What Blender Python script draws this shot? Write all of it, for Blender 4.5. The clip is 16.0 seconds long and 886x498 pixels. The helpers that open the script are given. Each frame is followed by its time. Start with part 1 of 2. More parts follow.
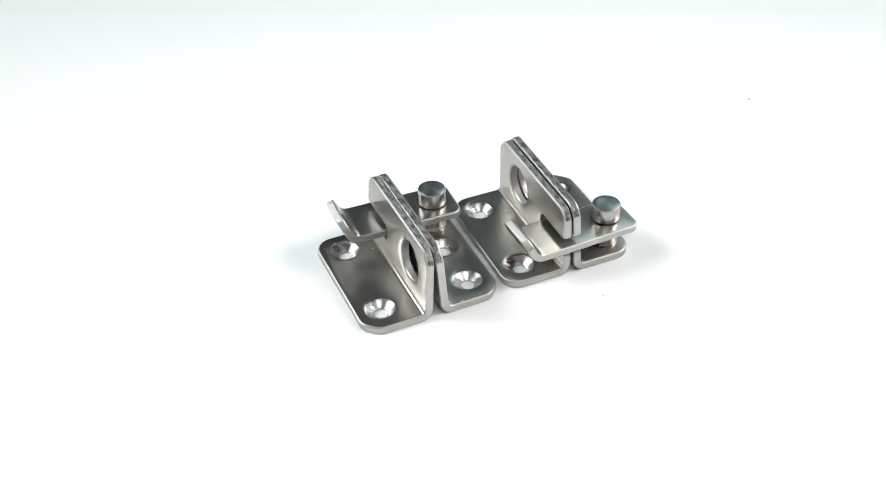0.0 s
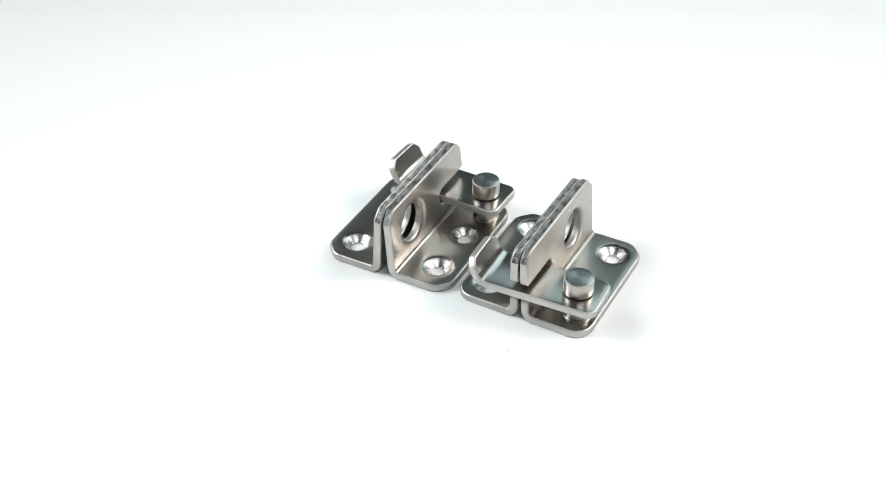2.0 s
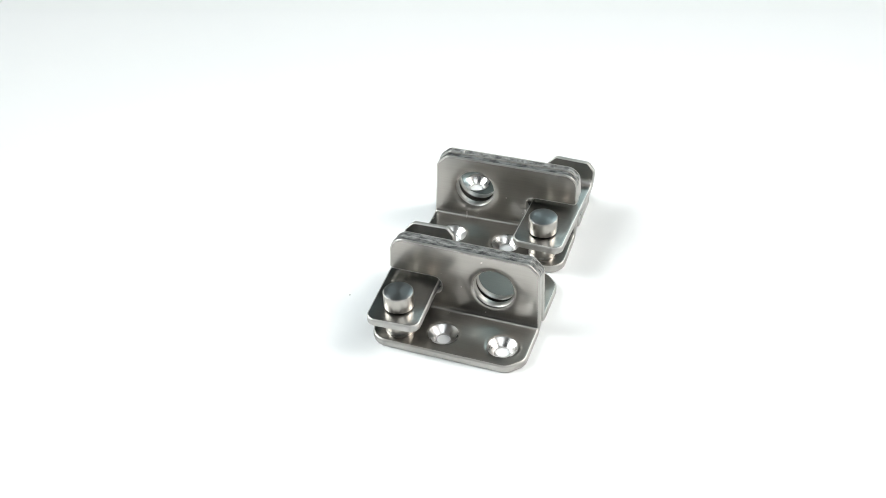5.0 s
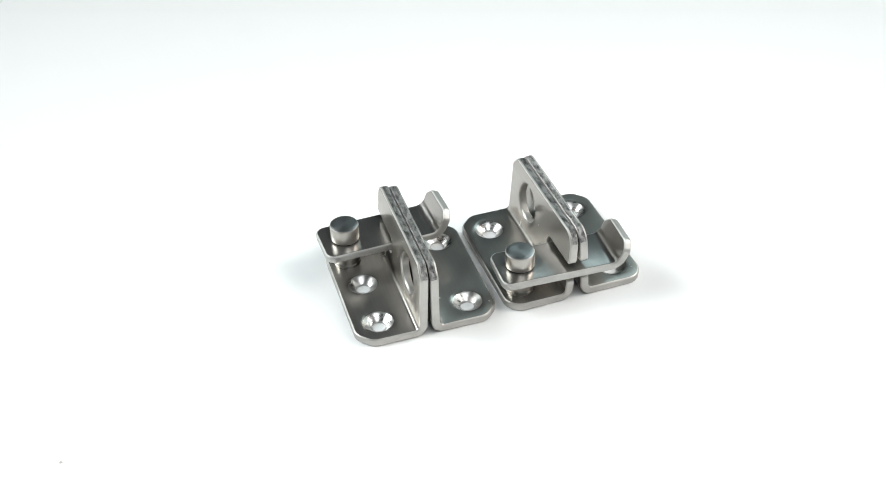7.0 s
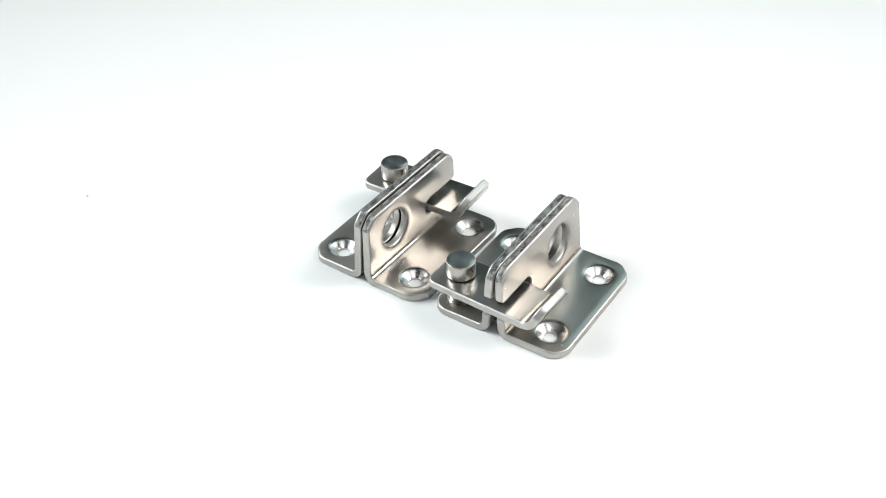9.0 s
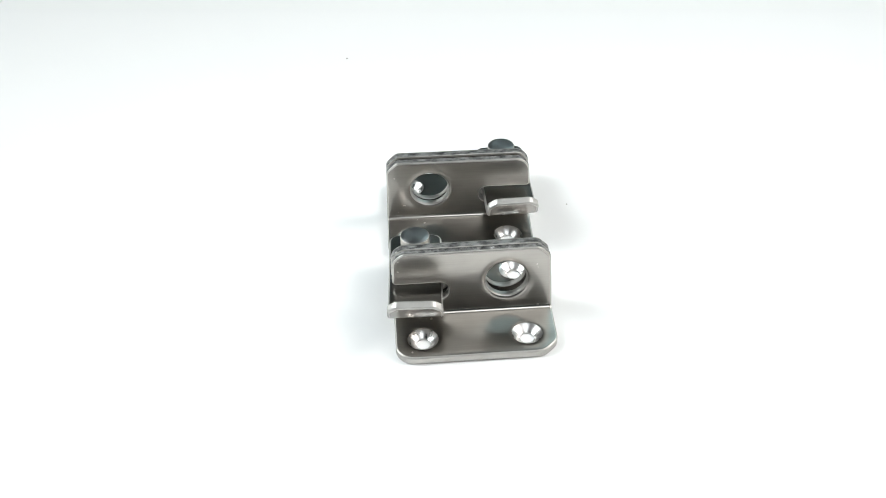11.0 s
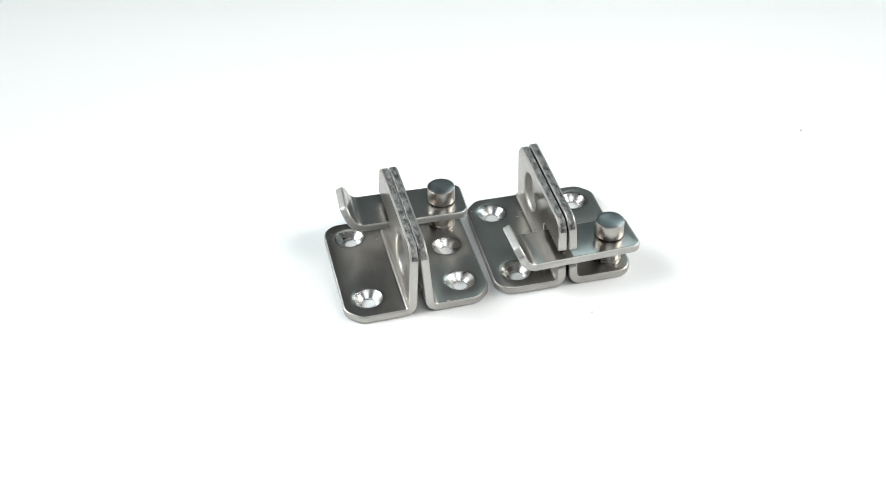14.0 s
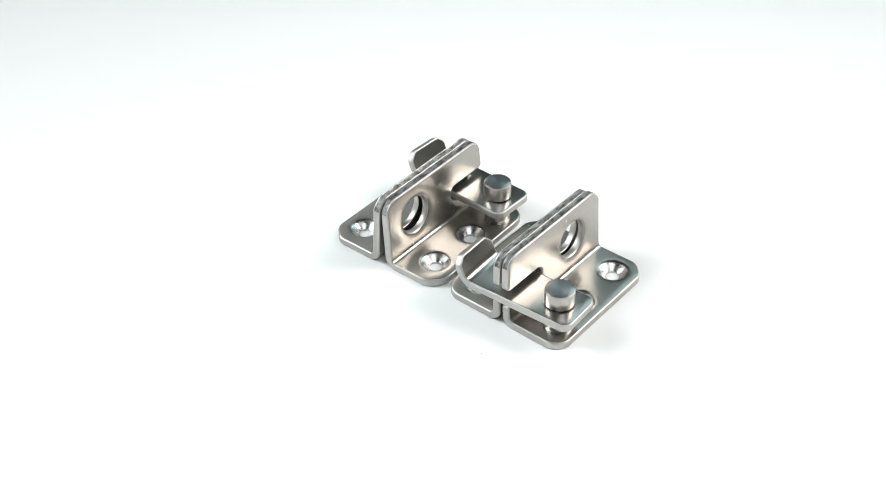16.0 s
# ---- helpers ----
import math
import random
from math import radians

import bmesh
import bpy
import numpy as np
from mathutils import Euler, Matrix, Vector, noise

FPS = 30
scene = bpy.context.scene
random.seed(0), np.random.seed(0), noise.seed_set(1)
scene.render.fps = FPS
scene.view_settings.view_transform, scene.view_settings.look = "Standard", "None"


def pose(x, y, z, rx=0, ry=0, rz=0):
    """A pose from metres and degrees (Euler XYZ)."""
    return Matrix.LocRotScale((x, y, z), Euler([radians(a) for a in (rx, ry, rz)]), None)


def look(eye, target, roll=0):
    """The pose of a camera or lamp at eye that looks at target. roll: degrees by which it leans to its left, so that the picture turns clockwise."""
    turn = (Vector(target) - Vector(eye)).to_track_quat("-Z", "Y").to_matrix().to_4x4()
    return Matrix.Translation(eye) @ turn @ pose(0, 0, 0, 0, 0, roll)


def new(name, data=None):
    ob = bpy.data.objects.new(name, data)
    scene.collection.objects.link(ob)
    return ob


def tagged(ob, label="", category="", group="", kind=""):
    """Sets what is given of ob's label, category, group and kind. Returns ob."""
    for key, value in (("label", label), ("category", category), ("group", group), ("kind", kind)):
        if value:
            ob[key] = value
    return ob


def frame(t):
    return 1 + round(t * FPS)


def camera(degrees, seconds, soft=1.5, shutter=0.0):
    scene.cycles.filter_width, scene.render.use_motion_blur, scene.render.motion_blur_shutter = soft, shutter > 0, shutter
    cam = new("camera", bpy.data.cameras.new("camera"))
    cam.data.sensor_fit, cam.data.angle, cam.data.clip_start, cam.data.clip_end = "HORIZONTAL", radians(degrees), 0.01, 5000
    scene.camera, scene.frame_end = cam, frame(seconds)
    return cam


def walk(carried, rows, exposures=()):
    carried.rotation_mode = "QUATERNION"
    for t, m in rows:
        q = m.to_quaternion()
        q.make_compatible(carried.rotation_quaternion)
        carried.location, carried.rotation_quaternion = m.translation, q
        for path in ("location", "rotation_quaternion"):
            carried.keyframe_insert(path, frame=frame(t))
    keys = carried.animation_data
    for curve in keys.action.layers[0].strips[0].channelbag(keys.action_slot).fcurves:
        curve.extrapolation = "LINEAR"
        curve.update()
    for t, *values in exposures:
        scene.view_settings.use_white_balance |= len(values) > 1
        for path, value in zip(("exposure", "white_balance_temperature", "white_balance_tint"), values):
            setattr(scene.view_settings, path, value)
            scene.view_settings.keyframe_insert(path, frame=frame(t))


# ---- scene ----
# A camera that settles within two seconds looks down on two steel latches that ride on a slowly turning white surface.
# The turning axis is the world's z axis; the white surface is z = 0.
MM = 0.001
TH = 2.1                       # sheet thickness of the brackets, mm
SPIN = -26.457                 # degrees a second
ELEV, YAW, PITCH, ROLL = radians(39.085), radians(2.084), radians(-38.800), -1.642
REACH = 0.30

cam = camera(40.71, 16.0, soft=0.95)
eye = Vector((0, -REACH * math.cos(ELEV), REACH * math.sin(ELEV) + TH * MM))


def view(sag):
    """The camera's pose, tilted down by sag degrees."""
    pitch = PITCH - radians(sag)
    ahead = Vector((-math.sin(YAW) * math.cos(pitch), math.cos(YAW) * math.cos(pitch), math.sin(pitch)))
    return look(eye, eye + ahead, ROLL)


walk(cam, [(0.0, view(0.105)), (0.5, view(0.072)), (1.0, view(0.045)), (1.5, view(0.022)), (2.25, view(0.0)), (16.0, view(0.0))])
scene.view_settings.exposure = 0.0

# ---- world and lamps ----
world = bpy.data.worlds.new("studio")
scene.world = world
world.use_nodes = True
world.node_tree.nodes["Background"].inputs[0].default_value = (0.75, 0.85, 0.9, 1)
world.node_tree.nodes["Background"].inputs[1].default_value = 0.10


def softbox(name, place, target, width, height, watts, colour, beam=180):
    data = bpy.data.lights.new(name, "AREA")
    data.shape, data.size, data.size_y, data.energy, data.color = "RECTANGLE", width, height, watts, colour
    data.spread = radians(beam)
    ob = new(name, data)
    ob.matrix_world = look(place, target)
    return ob


# two gridded softboxes at the sides of the camera, and an added weak cool fill high over it
softbox("softbox_left", (-0.62, 0.015, 0.48), (0.02, -0.1, 0), 0.68, 0.50, 1.25, (0.92, 0.98, 0.985), 50)
softbox("softbox_right", (0.62, 0.0, 0.52), (-0.015, -0.1, 0), 0.56, 0.50, 0.90, (1.0, 0.97, 0.93), 50)
# added fill with no known source; lifts the darkest steel
softbox("fill_high", (0.10, -0.25, 0.48), (0.03, -0.04, 0), 0.26, 0.26, 0.36, (0.93, 0.98, 1.0), 120)
# an unseen faint cool panel far behind, added to brighten the level plates that mirror it
softbox("mirror_panel_back", (0.42, 0.74, 0.64), (0.03, 0, 0), 0.90, 0.50, 1.08, (0.73, 0.965, 1.0), 110)


# ---- materials ----
def material(name):
    m = bpy.data.materials.new(name)
    m.use_nodes = True
    return m, m.node_tree.nodes, m.node_tree.links, m.node_tree.nodes["Principled BSDF"]


def noise_of(nodes, links, scale, detail=4.0, stretch=(1, 1, 1), rough=0.5):
    coord = nodes.new("ShaderNodeTexCoord")
    mapping = nodes.new("ShaderNodeMapping")
    mapping.inputs["Scale"].default_value = stretch
    links.new(coord.outputs["Object"], mapping.inputs["Vector"])
    n = nodes.new("ShaderNodeTexNoise")
    n.inputs["Scale"].default_value, n.inputs["Detail"].default_value = scale, detail
    n.inputs["Roughness"].default_value = rough
    links.new(mapping.outputs["Vector"], n.inputs["Vector"])
    return n.outputs["Fac"]


def ramp(nodes, links, fac, lo, hi, c0, c1):
    r = nodes.new("ShaderNodeValToRGB")
    r.color_ramp.elements[0].position, r.color_ramp.elements[1].position = lo, hi
    r.color_ramp.elements[0].color, r.color_ramp.elements[1].color = (*c0, 1), (*c1, 1)
    links.new(fac, r.inputs["Fac"])
    return r.outputs["Color"]


def spread(nodes, links, fac, a, b):
    r = nodes.new("ShaderNodeMapRange")
    r.inputs["To Min"].default_value, r.inputs["To Max"].default_value = a, b
    r.inputs["From Min"].default_value, r.inputs["From Max"].default_value = 0.3, 0.7
    links.new(fac, r.inputs["Value"])
    return r.outputs["Result"]


def bumped(nodes, links, shader, heights):
    last = None
    for fac, strength, distance in heights:
        b = nodes.new("ShaderNodeBump")
        b.inputs["Strength"].default_value, b.inputs["Distance"].default_value = strength, distance
        links.new(fac, b.inputs["Height"])
        if last:
            links.new(last, b.inputs["Normal"])
        last = b.outputs["Normal"]
    links.new(last, shader.inputs["Normal"])


def steel(name, c0, c1, rough0, rough1, grain, wave, brushed=0.0, brush=0.42):
    """Steel. brushed: the share of a second lobe that the brush lines spread along the sheet's length."""
    m, nodes, links, b = material(name)
    b.inputs["Metallic"].default_value = 1.0
    cloud = noise_of(nodes, links, 120, 3)
    colour = ramp(nodes, links, cloud, 0.3, 0.7, c0, c1)
    if brushed:
        # fine lines along the sheet and rubbed patches
        lay = nodes.new("ShaderNodeUVMap")
        lay.uv_map = "sheet"
        squeeze = nodes.new("ShaderNodeMapping")
        squeeze.inputs["Scale"].default_value = (3, 110, 1)
        links.new(lay.outputs["UV"], squeeze.inputs["Vector"])
        lines = nodes.new("ShaderNodeTexNoise")
        lines.inputs["Scale"].default_value, lines.inputs["Detail"].default_value = 1.0, 3
        links.new(squeeze.outputs["Vector"], lines.inputs["Vector"])
        tone = nodes.new("ShaderNodeMix")
        tone.data_type, tone.blend_type = "RGBA", "MULTIPLY"
        tone.inputs["Factor"].default_value = 1.0
        links.new(colour, tone.inputs[6])
        links.new(ramp(nodes, links, lines.outputs["Fac"], 0.3, 0.7, (0.94, 0.94, 0.94), (1.03, 1.03, 1.03)), tone.inputs[7])
        colour = tone.outputs[2]
    links.new(colour, b.inputs["Base Color"])
    fine = noise_of(nodes, links, 900, 4, (0.25, 1.0, 1.0))
    rubbed = noise_of(nodes, links, 260, 3, (1.0, 1.0, 1.0), 0.6)
    total = nodes.new("ShaderNodeMath")
    total.operation = "ADD"
    links.new(spread(nodes, links, fine, rough0, rough1), total.inputs[0])
    links.new(spread(nodes, links, rubbed, -0.02, 0.05), total.inputs[1])
    links.new(total.outputs[0], b.inputs["Roughness"])
    slow = noise_of(nodes, links, 70, 1)
    heights = [(slow, 1.0, wave), (fine, 0.5, grain)]
    bumped(nodes, links, b, heights)
    if brushed:
        c = nodes.new("ShaderNodeBsdfPrincipled")
        c.inputs["Metallic"].default_value, c.inputs["Roughness"].default_value = 1.0, brush
        c.inputs["Anisotropic"].default_value = 0.95
        links.new(colour, c.inputs["Base Color"])
        bumped(nodes, links, c, heights)
        along = nodes.new("ShaderNodeTangent")
        along.direction_type, along.uv_map = "UV_MAP", "sheet"
        links.new(along.outputs["Tangent"], c.inputs["Tangent"])
        mix = nodes.new("ShaderNodeMixShader")
        mix.inputs[0].default_value = brushed
        links.new(b.outputs[0], mix.inputs[1])
        links.new(c.outputs[0], mix.inputs[2])
        links.new(mix.outputs[0], nodes["Material Output"].inputs["Surface"])
    return m


STEEL = steel("satin_stainless_steel", (0.435, 0.413, 0.385), (0.495, 0.47, 0.437), 0.19, 0.235, 0.0000015, 0.0001, 0.36)
BAR_STEEL = steel("polished_bar_steel", (0.46, 0.445, 0.42), (0.52, 0.50, 0.48), 0.14, 0.18, 0.000001, 0.00005, 0.32)
RIM = steel("worn_rounded_edge", (0.43, 0.415, 0.39), (0.53, 0.515, 0.49), 0.36, 0.52, 0.000006, 0.0002)
BAR_RIM = steel("worn_bar_edge", (0.46, 0.45, 0.43), (0.56, 0.55, 0.53), 0.44, 0.58, 0.000008, 0.0002)
SINK = steel("turned_countersink", (0.50, 0.49, 0.48), (0.62, 0.61, 0.60), 0.24, 0.32, 0.000003, 0.0001)
PIN = steel("turned_pin_side", (0.41, 0.39, 0.36), (0.50, 0.475, 0.44), 0.27, 0.31, 0.000001, 0.00002)

CUT, nodes, links, b = material("sheared_rough_edge")
b.inputs["Metallic"].default_value = 1.0
torn = noise_of(nodes, links, 900, 5, (1.0, 0.45, 1.0), 0.6)
links.new(ramp(nodes, links, torn, 0.36, 0.60, (0.09, 0.09, 0.09), (0.37, 0.37, 0.36)), b.inputs["Base Color"])
links.new(spread(nodes, links, torn, 0.7, 0.55), b.inputs["Roughness"])
bumped(nodes, links, b, [(torn, 0.9, 0.0003)])

FACE, nodes, links, b = material("turned_pin_face")
b.inputs["Metallic"].default_value, b.inputs["Roughness"].default_value = 1.0, 0.36
b.inputs["Base Color"].default_value = (0.37, 0.385, 0.39, 1)
b.inputs["Anisotropic"].default_value = 0.62
b.inputs["Anisotropic Rotation"].default_value = 0.25
tangent = nodes.new("ShaderNodeTangent")
tangent.direction_type, tangent.axis = "RADIAL", "Z"
links.new(tangent.outputs["Tangent"], b.inputs["Tangent"])

WHITE, nodes, links, b = material("matt_white_sheet")
soft = noise_of(nodes, links, 9, 3)
links.new(ramp(nodes, links, soft, 0.3, 0.7, (0.86, 0.865, 0.865), (0.88, 0.88, 0.88)), b.inputs["Base Color"])
b.inputs["Roughness"].default_value = 0.7
b.inputs["Specular IOR Level"].default_value = 0.2
bumped(nodes, links, b, [(noise_of(nodes, links, 900, 3), 0.2, 0.00005)])

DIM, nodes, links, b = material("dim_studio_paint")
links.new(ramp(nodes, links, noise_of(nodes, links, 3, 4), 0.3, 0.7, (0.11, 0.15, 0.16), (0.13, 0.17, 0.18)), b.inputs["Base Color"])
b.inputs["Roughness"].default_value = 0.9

# paler copy of the wall paint, added to lighten what the steel mirrors
PALE, nodes, links, b = material("pale_reflector_paint")
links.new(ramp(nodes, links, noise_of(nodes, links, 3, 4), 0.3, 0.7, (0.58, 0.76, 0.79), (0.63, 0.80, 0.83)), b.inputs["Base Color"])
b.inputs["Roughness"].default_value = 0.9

DUST, nodes, links, b = material("grey_dust")
links.new(ramp(nodes, links, noise_of(nodes, links, 4000, 2), 0.3, 0.7, (0.42, 0.40, 0.38), (0.55, 0.53, 0.50)), b.inputs["Base Color"])
b.inputs["Roughness"].default_value = 0.9


# ---- mesh helpers ----
def part(name, bm, mats, parent=None, label="", smooth=True):
    bmesh.ops.recalc_face_normals(bm, faces=bm.faces)
    mesh = bpy.data.meshes.new(name)
    bm.to_mesh(mesh)
    bm.free()
    for m in mats if isinstance(mats, (list, tuple)) else [mats]:
        mesh.materials.append(m)
    if smooth:
        mesh.polygons.foreach_set("use_smooth", [True] * len(mesh.polygons))
        mesh.set_sharp_from_angle(angle=radians(32))
    ob = new(name, mesh)
    if parent:
        ob.parent = parent
    if label:
        tagged(ob, label)
    return ob


def rounded(points, radii, steps=6):
    """A closed outline whose corners are rounded by the given radii."""
    out, n = [], len(points)
    for i in range(n):
        p, a, c = Vector(points[i]), Vector(points[i - 1]), Vector(points[(i + 1) % n])
        r = radii[i]
        if r <= 0:
            out.append(p)
            continue
        e, f = (a - p).normalized(), (c - p).normalized()
        half = e.angle(f) / 2
        reach = r / math.tan(half)
        centre = p + (e + f).normalized() * (r / math.sin(half))
        s, t = p + e * reach - centre, p + f * reach - centre
        for k in range(steps + 1):
            w = s.lerp(t, k / steps)
            out.append(centre + w.normalized() * r)
    return out


def inset(points, b):
    """The outline (counter-clockwise) moved inwards by b."""
    out, n = [], len(points)
    for i in range(n):
        p, q, r = points[i - 1], points[i], points[(i + 1) % n]
        d1, d2 = (q - p).normalized(), (r - q).normalized()
        n1, n2 = Vector((-d1.y, d1.x)), Vector((-d2.y, d2.x))
        m = n1 + n2
        m = m / max(m.length_squared / 2, 0.35)
        out.append(q + m * b)
    return out


def circle(x, y, r, n=40):
    return [Vector((x + r * math.cos(2 * math.pi * k / n), y + r * math.sin(2 * math.pi * k / n))) for k in range(n)]


def sheet(outline, holes, bend, th, place, edge_slot, bevel=0.28, torn=None):
    """A bent sheet. outline: closed (s, v) loop, counter-clockwise. holes: lists of rings [(loop, depth, slot)]. bend: s values of the bend;
    the outline has a point at each of them on both sides. place(s, v, d): the point at depth d under the upper side.
    torn(p): how far the fracture of a sheared edge may lie back at p."""
    bm = bmesh.new()
    flat_place = {}
    b = bevel
    steps = [(b * 1.5, 0.0), (b * 0.95, b * 0.06), (b * 0.5, b * 0.22), (b * 0.16, b * 0.52), (0.0, b)]
    rings = [(inset(outline, i) if i else outline, d) for i, d in steps]
    inwards = [q - p for p, q in zip(outline, inset(outline, 1.0))]
    for depth in (0.24, 0.5, 0.76):
        loop = []
        for p, way in zip(outline, inwards):
            back = torn(p) if torn else 0.0
            rag = max(0.0, 0.5 + noise.noise(Vector((p.x * 3.1, p.y * 3.1, depth * 9 + th)))) * back * (0.3 if depth < 0.3 else 1.0)
            loop.append(p + way * rag)
        rings.append((loop, th * depth))
    rings += [(loop, th - d) for loop, d in reversed(rings[:5])]

    def ring_verts(loop, d):
        made = [bm.verts.new(place(p.x, p.y, d)) for p in loop]
        flat_place.update(zip(made, loop))
        return made

    def wall(rows, loops, slots):
        for k in range(len(rows) - 1):
            n = len(rows[k])
            for i in range(n):
                j = (i + 1) % n
                f = bm.faces.new((rows[k][i], rows[k][j], rows[k + 1][j], rows[k + 1][i]))
                f.material_index = slots(k, loops[i], loops[j])

    outer = [ring_verts(loop, d) for loop, d in rings]
    wall(outer, outline, lambda k, p, q: edge_slot((p + q) / 2, k))
    hole_rows = []
    for rows in holes:
        made = [ring_verts(loop, d) for loop, d, _ in rows]
        wall(made, rows[0][0], lambda k, p, q, rows=rows: rows[k + 1][2])
        hole_rows.append((rows, made))
    n = len(outline)
    cuts = []
    for s in bend:
        on = sorted((i for i in range(n) if abs(outline[i].x - s) < 1e-6), key=lambda i: outline[i].y)
        cuts.append((on[0], on[-1]))
    for side in (0, -1):
        ring = outer[side]
        for (a0, a1), (b0, b1) in zip(cuts, cuts[1:]):
            bm.faces.new((ring[a0], ring[b0], ring[b1], ring[a1]))
        for end, (c0, c1), keep in ((0, cuts[0], lambda s: s <= bend[0] + 1e-6), (1, cuts[-1], lambda s: s >= bend[-1] - 1e-6)):
            edges = [bm.edges.get((ring[c0], ring[c1]))]
            for i in range(n):
                j = (i + 1) % n
                if keep(outline[i].x) and keep(outline[j].x) and {i, j} != {c0, c1}:
                    edges.append(bm.edges.get((ring[i], ring[j])))
            for rows, made in hole_rows:
                if keep(rows[0][0][0].x):
                    r = made[side]
                    edges += [bm.edges.get((r[i], r[(i + 1) % len(r)])) for i in range(len(r))]
            bmesh.ops.triangle_fill(bm, edges=edges, use_beauty=True, use_dissolve=False)
    uv = bm.loops.layers.uv.new("sheet")
    for f in bm.faces:
        for corner in f.loops:
            p = flat_place[corner.vert]
            corner[uv].uv = (p.y / 40 + 0.5, p.x / 40)
    return bm


def lathe(profile, n=48, slots=None):
    bm = bmesh.new()
    rows = []
    for r, z in profile:
        rows.append([bm.verts.new((r * MM * math.cos(2 * math.pi * k / n), r * MM * math.sin(2 * math.pi * k / n), z * MM)) for k in range(n)])
    for k in range(len(rows) - 1):
        for i in range(n):
            f = bm.faces.new((rows[k][i], rows[k][(i + 1) % n], rows[k + 1][(i + 1) % n], rows[k + 1][i]))
            f.material_index = slots[k] if slots else 0
    bm.faces.new(rows[0][::-1])
    top = bm.faces.new(rows[-1])
    top.material_index = slots[-1] if slots else 0
    return bm


# ---- the place: white sheet and an unseen dim studio round it, with added pale walls ----
def slab(name, x0, x1, y0, y1, z0, z1, mat, label, category):
    bm = bmesh.new()
    bmesh.ops.create_cube(bm, size=1)
    for v in bm.verts:
        v.co = Vector(((x0 + x1) / 2 + v.co.x * (x1 - x0), (y0 + y1) / 2 + v.co.y * (y1 - y0), (z0 + z1) / 2 + v.co.z * (z1 - z0)))
    ob = part(name, bm, mat, smooth=False)
    return tagged(ob, label, category, kind="structure")


slab("ground", -2.0, 2.0, -2.0, 0.8, -0.07, -0.02, WHITE, "plain matt white table top", "table top")
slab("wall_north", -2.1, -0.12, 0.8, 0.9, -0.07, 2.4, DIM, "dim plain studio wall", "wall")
# unseen reflector: right half of the wall made pale to brighten mirrored plates
slab("wall_north_reflector", -0.12, 2.1, 0.8, 0.9, -0.07, 2.4, PALE, "unseen pale wall added for the steel to mirror", "wall")
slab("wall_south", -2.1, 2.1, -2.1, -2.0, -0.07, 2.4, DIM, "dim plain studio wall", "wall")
slab("wall_east", 2.0, 2.1, -2.0, 0.8, -0.07, 2.4, PALE, "unseen pale wall added for the steel to mirror", "wall")
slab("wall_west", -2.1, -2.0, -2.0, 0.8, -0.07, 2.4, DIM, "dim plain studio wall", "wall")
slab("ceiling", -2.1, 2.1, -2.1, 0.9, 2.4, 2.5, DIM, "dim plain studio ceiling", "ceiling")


# the white disc that turns under the latches; it reaches past the view on all sides
DISC = part("turntable", lathe([(560, -20), (568, -18), (570, -15), (570, -2), (569.3, -0.6), (568, 0), (280, 0), (0.5, 0)], 128), WHITE)
tagged(DISC, "plain matt white round turntable lying on table top", "turntable", kind="structure")


# ---- the latches ----
# Latch space, mm: u across (the pin's side is +u), v along the plates (the bar's end is +v), z up from the white surface.
PIN_V = 11.95


def sink(s, v):
    """A countersunk screw hole: rings from the plate's upper to its lower side."""
    profile = [(4.6, 0.0, 0), (4.2, 0.02, 0), (3.9, 0.07, 0), (3.6, 0.16, 0), (3.35, 0.28, 2), (1.85, 1.45, 2), (1.7, 1.6, 2), (1.7, TH, 2)]
    return [(circle(s, v, r), d, slot) for r, d, slot in profile]


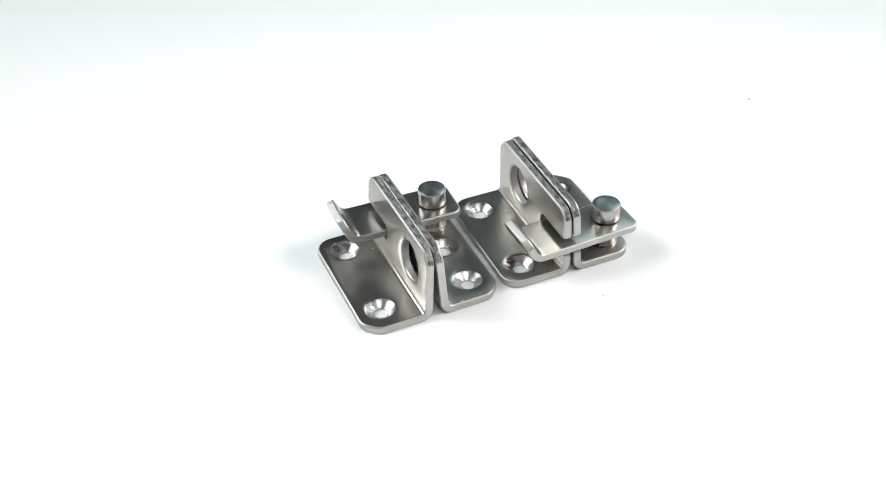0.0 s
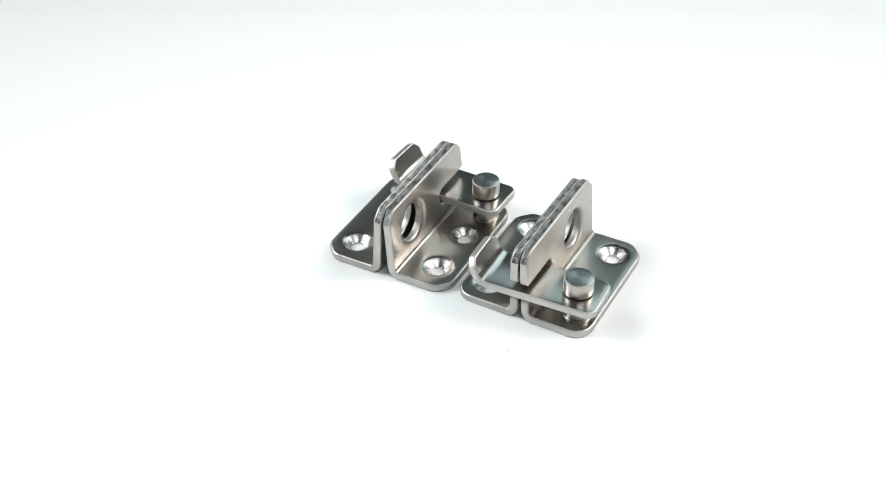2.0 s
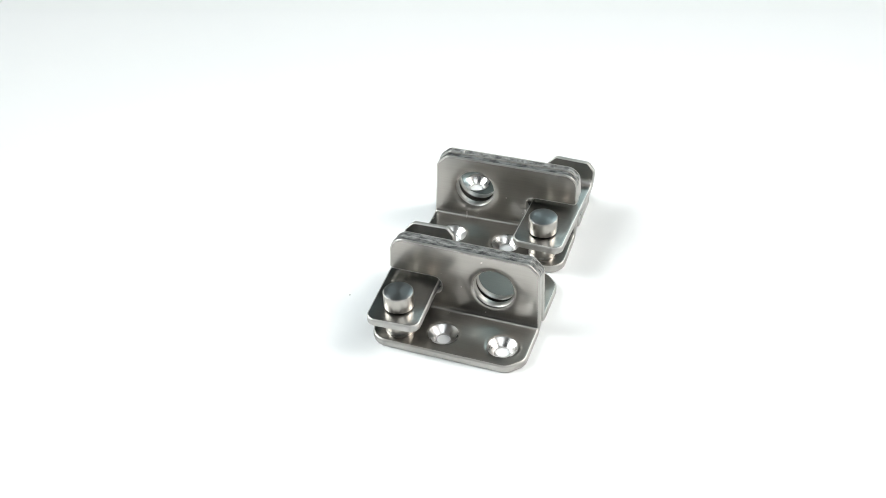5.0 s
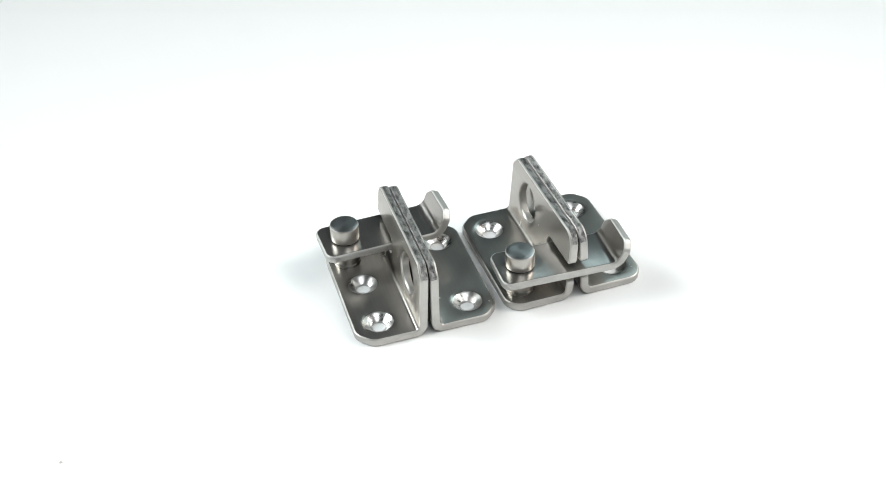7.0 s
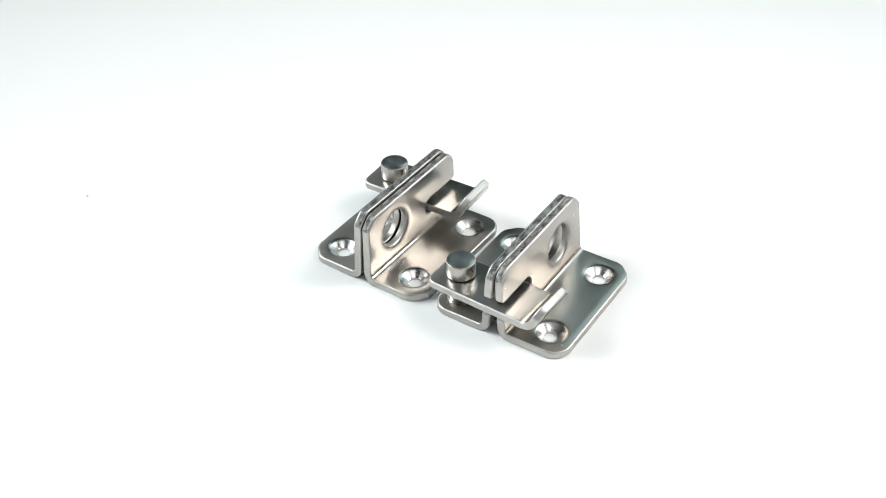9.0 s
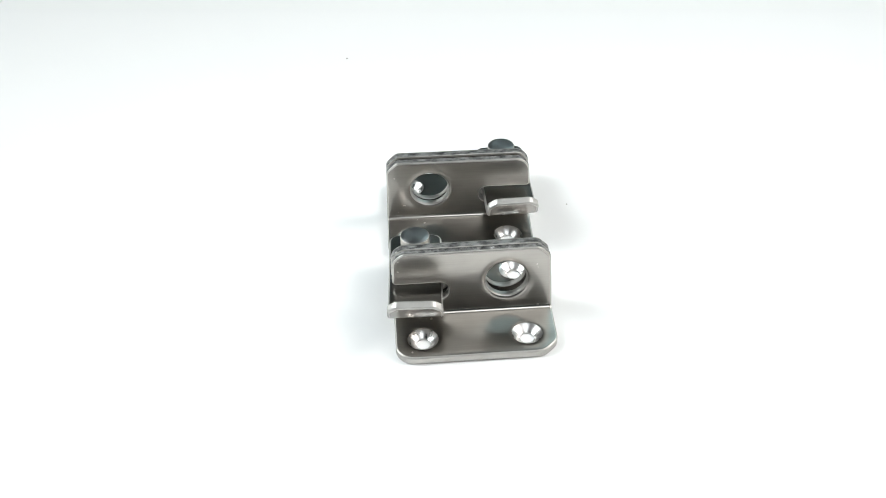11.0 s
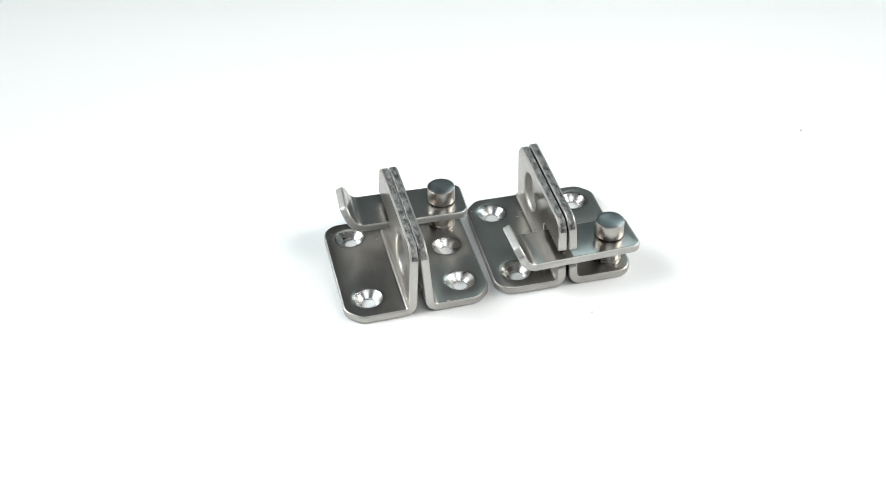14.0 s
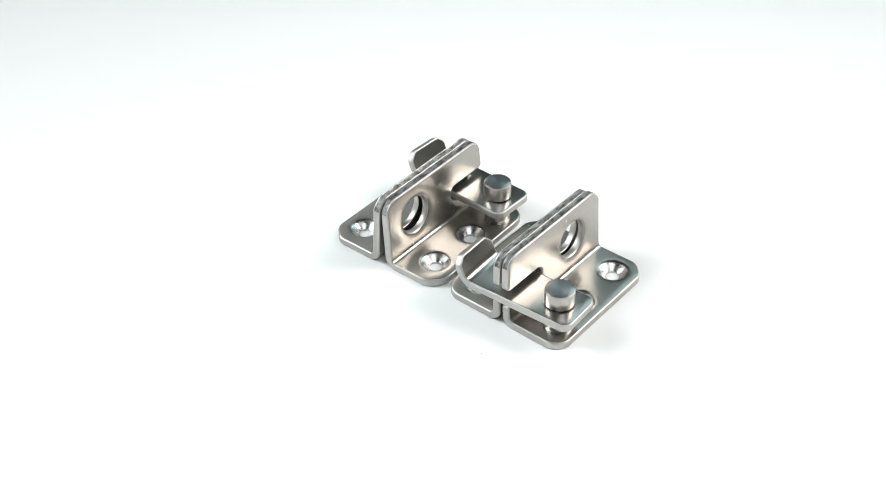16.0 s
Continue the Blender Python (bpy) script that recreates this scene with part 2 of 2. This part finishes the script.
def bracket(name, parent, side, flip, wide, holes, eye_v, ends, slide, gap, lean, top, tear, label):
    """An L of thick sheet: base with countersunk holes, upright with a round hole and an open slot. side: +1 lies towards +u."""
    inner = 1.15
    near, far = ends
    centre = gap + (inner + TH) * math.cos(radians(lean))
    end = radians(90 - lean)
    flat = wide - centre
    arc = end * (inner + TH / 2)
    h0 = inner - inner * math.cos(end)
    steps = 7
    bend = [flat + arc * k / steps for k in range(steps + 1)]

    def up(h):
        return flat + arc + (h - h0)

    def place(s, v, d):
        if s <= flat:
            u, z = wide - s, -d
        elif s <= flat + arc:
            a = end * (s - flat) / arc
            u, z = centre - (inner + d) * math.sin(a), inner - (inner + d) * math.cos(a)
        else:
            r = s - flat - arc
            u = centre - (inner + d) * math.sin(end) - r * math.cos(end)
            z = inner - (inner + d) * math.cos(end) + r * math.sin(end)
        return Vector((side * u * MM, flip * (v + slide) * MM, (z + TH) * MM))

    c = 3.5
    pts, rad = [], []

    def add(s, v, r=0.0):
        pts.append((s, v)), rad.append(r)

    add(c, near, 3.8)
    for s in bend:
        add(s, near)
    add(up(top - 2.6), near + 0.4, 2.2), add(up(top), near + 3.0, 2.2)
    for k in range(1, 80):
        add(up(top), near + 5.2 + (far - near - 10.4) * k / 80)
    add(up(top), far - 0.4, 3.6)
    add(up(8.7), far, 1.0), add(up(8.7), 5.2, 1.9), add(up(4.3), 5.2, 1.9), add(up(4.3), far, 1.0)
    for s in reversed(bend):
        add(s, far)
    add(0, far, 4.4)
    add(0, near + c, 3.8)
    outline = rounded(pts, rad)

    rolled = [(6.8, 0.0), (6.3, 0.03), (5.8, 0.1), (5.4, 0.2), (5.12, 0.36), (4.92, 0.62), (4.8, 1.0), (4.8, TH - 0.15), (4.95, TH)]
    eyelet = [(circle(up(8.5), eye_v, r), d, 0 if k < 5 else 1) for k, (r, d) in enumerate(rolled)]
    cuts = [sink(6.35, v) for v in holes] + [eyelet]

    def sheared(p):
        return p.x > up(top) - 4.0 and near + 0.4 < p.y < far - 0.4

    def edge(p, k):
        return 0 if k < 1 else 3 if sheared(p) and 4 < k < 9 else 1

    def torn(p):
        return tear if p.x > up(top) - 0.6 and near + 3.5 < p.y < far - 3.5 else 0.0

    return part(name, sheet(outline, cuts, bend, TH, place, edge, 0.4, torn), [STEEL, RIM, SINK, CUT], parent, label)


def swing_bar(parent, flip, turn, pu):
    """The flat bar that swings on the pin, with its end curled up to a finger hook."""
    z0, th, inner, end = 7.0, 2.0, 2.6, radians(66)
    tail, start = 18.5, -8.2
    flat = tail - start
    arc = end * (inner + th / 2)
    tip = 4.0
    steps = 7
    bend = [flat + arc * k / steps for k in range(steps + 1)]
    half = 6.4
    pv = PIN_V
    ca, sa = math.cos(radians(turn)), math.sin(radians(turn))

    def place(s, v, d):
        if s <= flat:
            u, z = tail - s, -d
        elif s <= flat + arc:
            a = end * (s - flat) / arc
            u, z = start - (inner + d) * math.sin(a), inner - (inner + d) * math.cos(a)
        else:
            r = s - flat - arc
            u = start - (inner + d) * math.sin(end) - r * math.cos(end)
            z = inner - (inner + d) * math.cos(end) + r * math.sin(end)
        du, dv = u - pu, v
        u, v = pu + du * ca + dv * sa, pv - du * sa + dv * ca
        return Vector((u * MM, flip * v * MM, (z + z0 + TH) * MM))

    pts, rad = [], []

    def add(s, v, r=0.0):
        pts.append((s, v)), rad.append(r)

    add(0, -half, 2.4)
    for s in bend:
        add(s, -half)
    add(flat + arc + 2.0, -half, 1.7), add(flat + arc + tip, -half + 2.0, 1.7)
    add(flat + arc + tip, half - 2.0, 1.7), add(flat + arc + 2.0, half, 1.7)
    for s in reversed(bend):
        add(s, half)
    add(0, half, 2.4)
    outline = rounded(pts, rad)
    return part("swing_bar", sheet(outline, [], bend, th, place, lambda p, k: 0 if k < 1 else 1, 0.4), [BAR_STEEL, BAR_RIM], parent, "polished flat bar curled up to a finger hook")


def pivot_pin(parent, flip, pu):
    shaft = part("pivot_pin", lathe([(3.4, 0.0), (3.4, 0.5), (3.15, 0.8), (3.15, 4.85), (2.5, 4.95), (2.5, 7.3)]), PIN, parent, "turned steel pivot post")
    shaft.location = (pu * MM, flip * PIN_V * MM, TH * MM)
    head = part("pin_head", lathe([(2.5, 7.2), (3.35, 7.3), (3.55, 7.5), (3.55, 11.1), (3.47, 11.28), (3.3, 11.38), (2.2, 11.4), (0.15, 11.4)], 48, [0, 0, 0, 2, 2, 1, 1, 1]), [PIN, FACE, RIM], shaft, "round turned steel head")
    return shaft


def latch(flip, wide, ends, slide, holes, eye_v, pin_u, gap, lean, tops, tears, turn, label):
    base = new("gate_latch")
    tagged(base, label, "latch", "pair of flip latches")
    bracket("keeper_bracket", base, -1, flip, wide[0], holes[0], eye_v, ends, slide[0], gap, lean[0], tops[0], tears[0], "bent plate with two countersunk holes")
    bracket("pin_bracket", base, 1, flip, wide[1], holes[1], eye_v, ends, slide[1], gap, lean[1], tops[1], tears[1], "bent plate with countersunk holes and riveted pin")
    swing_bar(base, flip, turn, pin_u)
    pivot_pin(base, flip, pin_u)
    return base


LATCH_A = latch(1, (18.2, 17.6), (-19.3, 18.2), (-0.15, 0.0), ((-12.4, 11.8), (-12.0, 2.2)), -8.6, 12.55, 1.0, (3.5, 3.5), (17.3, 17.2), (0.5, 0.1), 2.8, "satin stainless steel flip latch, closed, lying on white surface")
LATCH_B = latch(-1, (17.65, 17.2), (-18.9, 18.2), (0.0, 0.0), ((-12.45, 11.8), (-12.6, 1.75)), -7.6, 12.2, 0.42, (-0.7, 2.9), (17.1, 17.7), (0.25, 0.12), 2.5, "mirrored satin stainless steel flip latch, closed, on white surface")
REST_A = pose(-17.583 * MM, -4.494 * MM, 0, 0, 0, 25.467)
REST_B = pose(16.093 * MM, 10.951 * MM, 0, 0, 0, 24.249)


# ---- dust ----
def speck(x, y, size, seed):
    bm = bmesh.new()
    bmesh.ops.create_icosphere(bm, subdivisions=2, radius=size * MM)
    for v in bm.verts:
        v.co *= 1 + 0.5 * noise.noise(v.co * 3000 + Vector((seed, 0, 0)))
        v.co.z = max(v.co.z * 0.4, -0.3 * size * MM) + 0.3 * size * MM
    ob = part("dust_speck", bm, DUST)
    tagged(ob, "tiny pale grey speck of dust on white surface", "dust", "dust on the surface")
    return ob, pose(x, y, 0)


SPECKS = [speck(0.0306, -0.0142, 0.24, 1), speck(0.0812, 0.0745, 0.36, 2)]


# ---- what moves ----
# the turntable runs a little unevenly: seconds, degrees ahead of an even turn
UNEVEN = [(0, -0.25), (1.5, 0.25), (3, 0.09), (4, -0.22), (7, -0.3), (8.5, 0.46), (11.5, 0.42), (12.5, 0.24), (14, -0.2), (16, -0.15)]


def turned(t):
    times, ahead_by = zip(*UNEVEN)
    return SPIN * t + float(np.interp(t, times, ahead_by))


def motions():
    times = [k * 0.25 for k in range(65)]
    for ob, rest in [(DISC, Matrix()), (LATCH_A, REST_A), (LATCH_B, REST_B), *SPECKS]:
        walk(ob, [(t, pose(0, 0, 0, 0, 0, turned(t)) @ rest) for t in times])


motions()
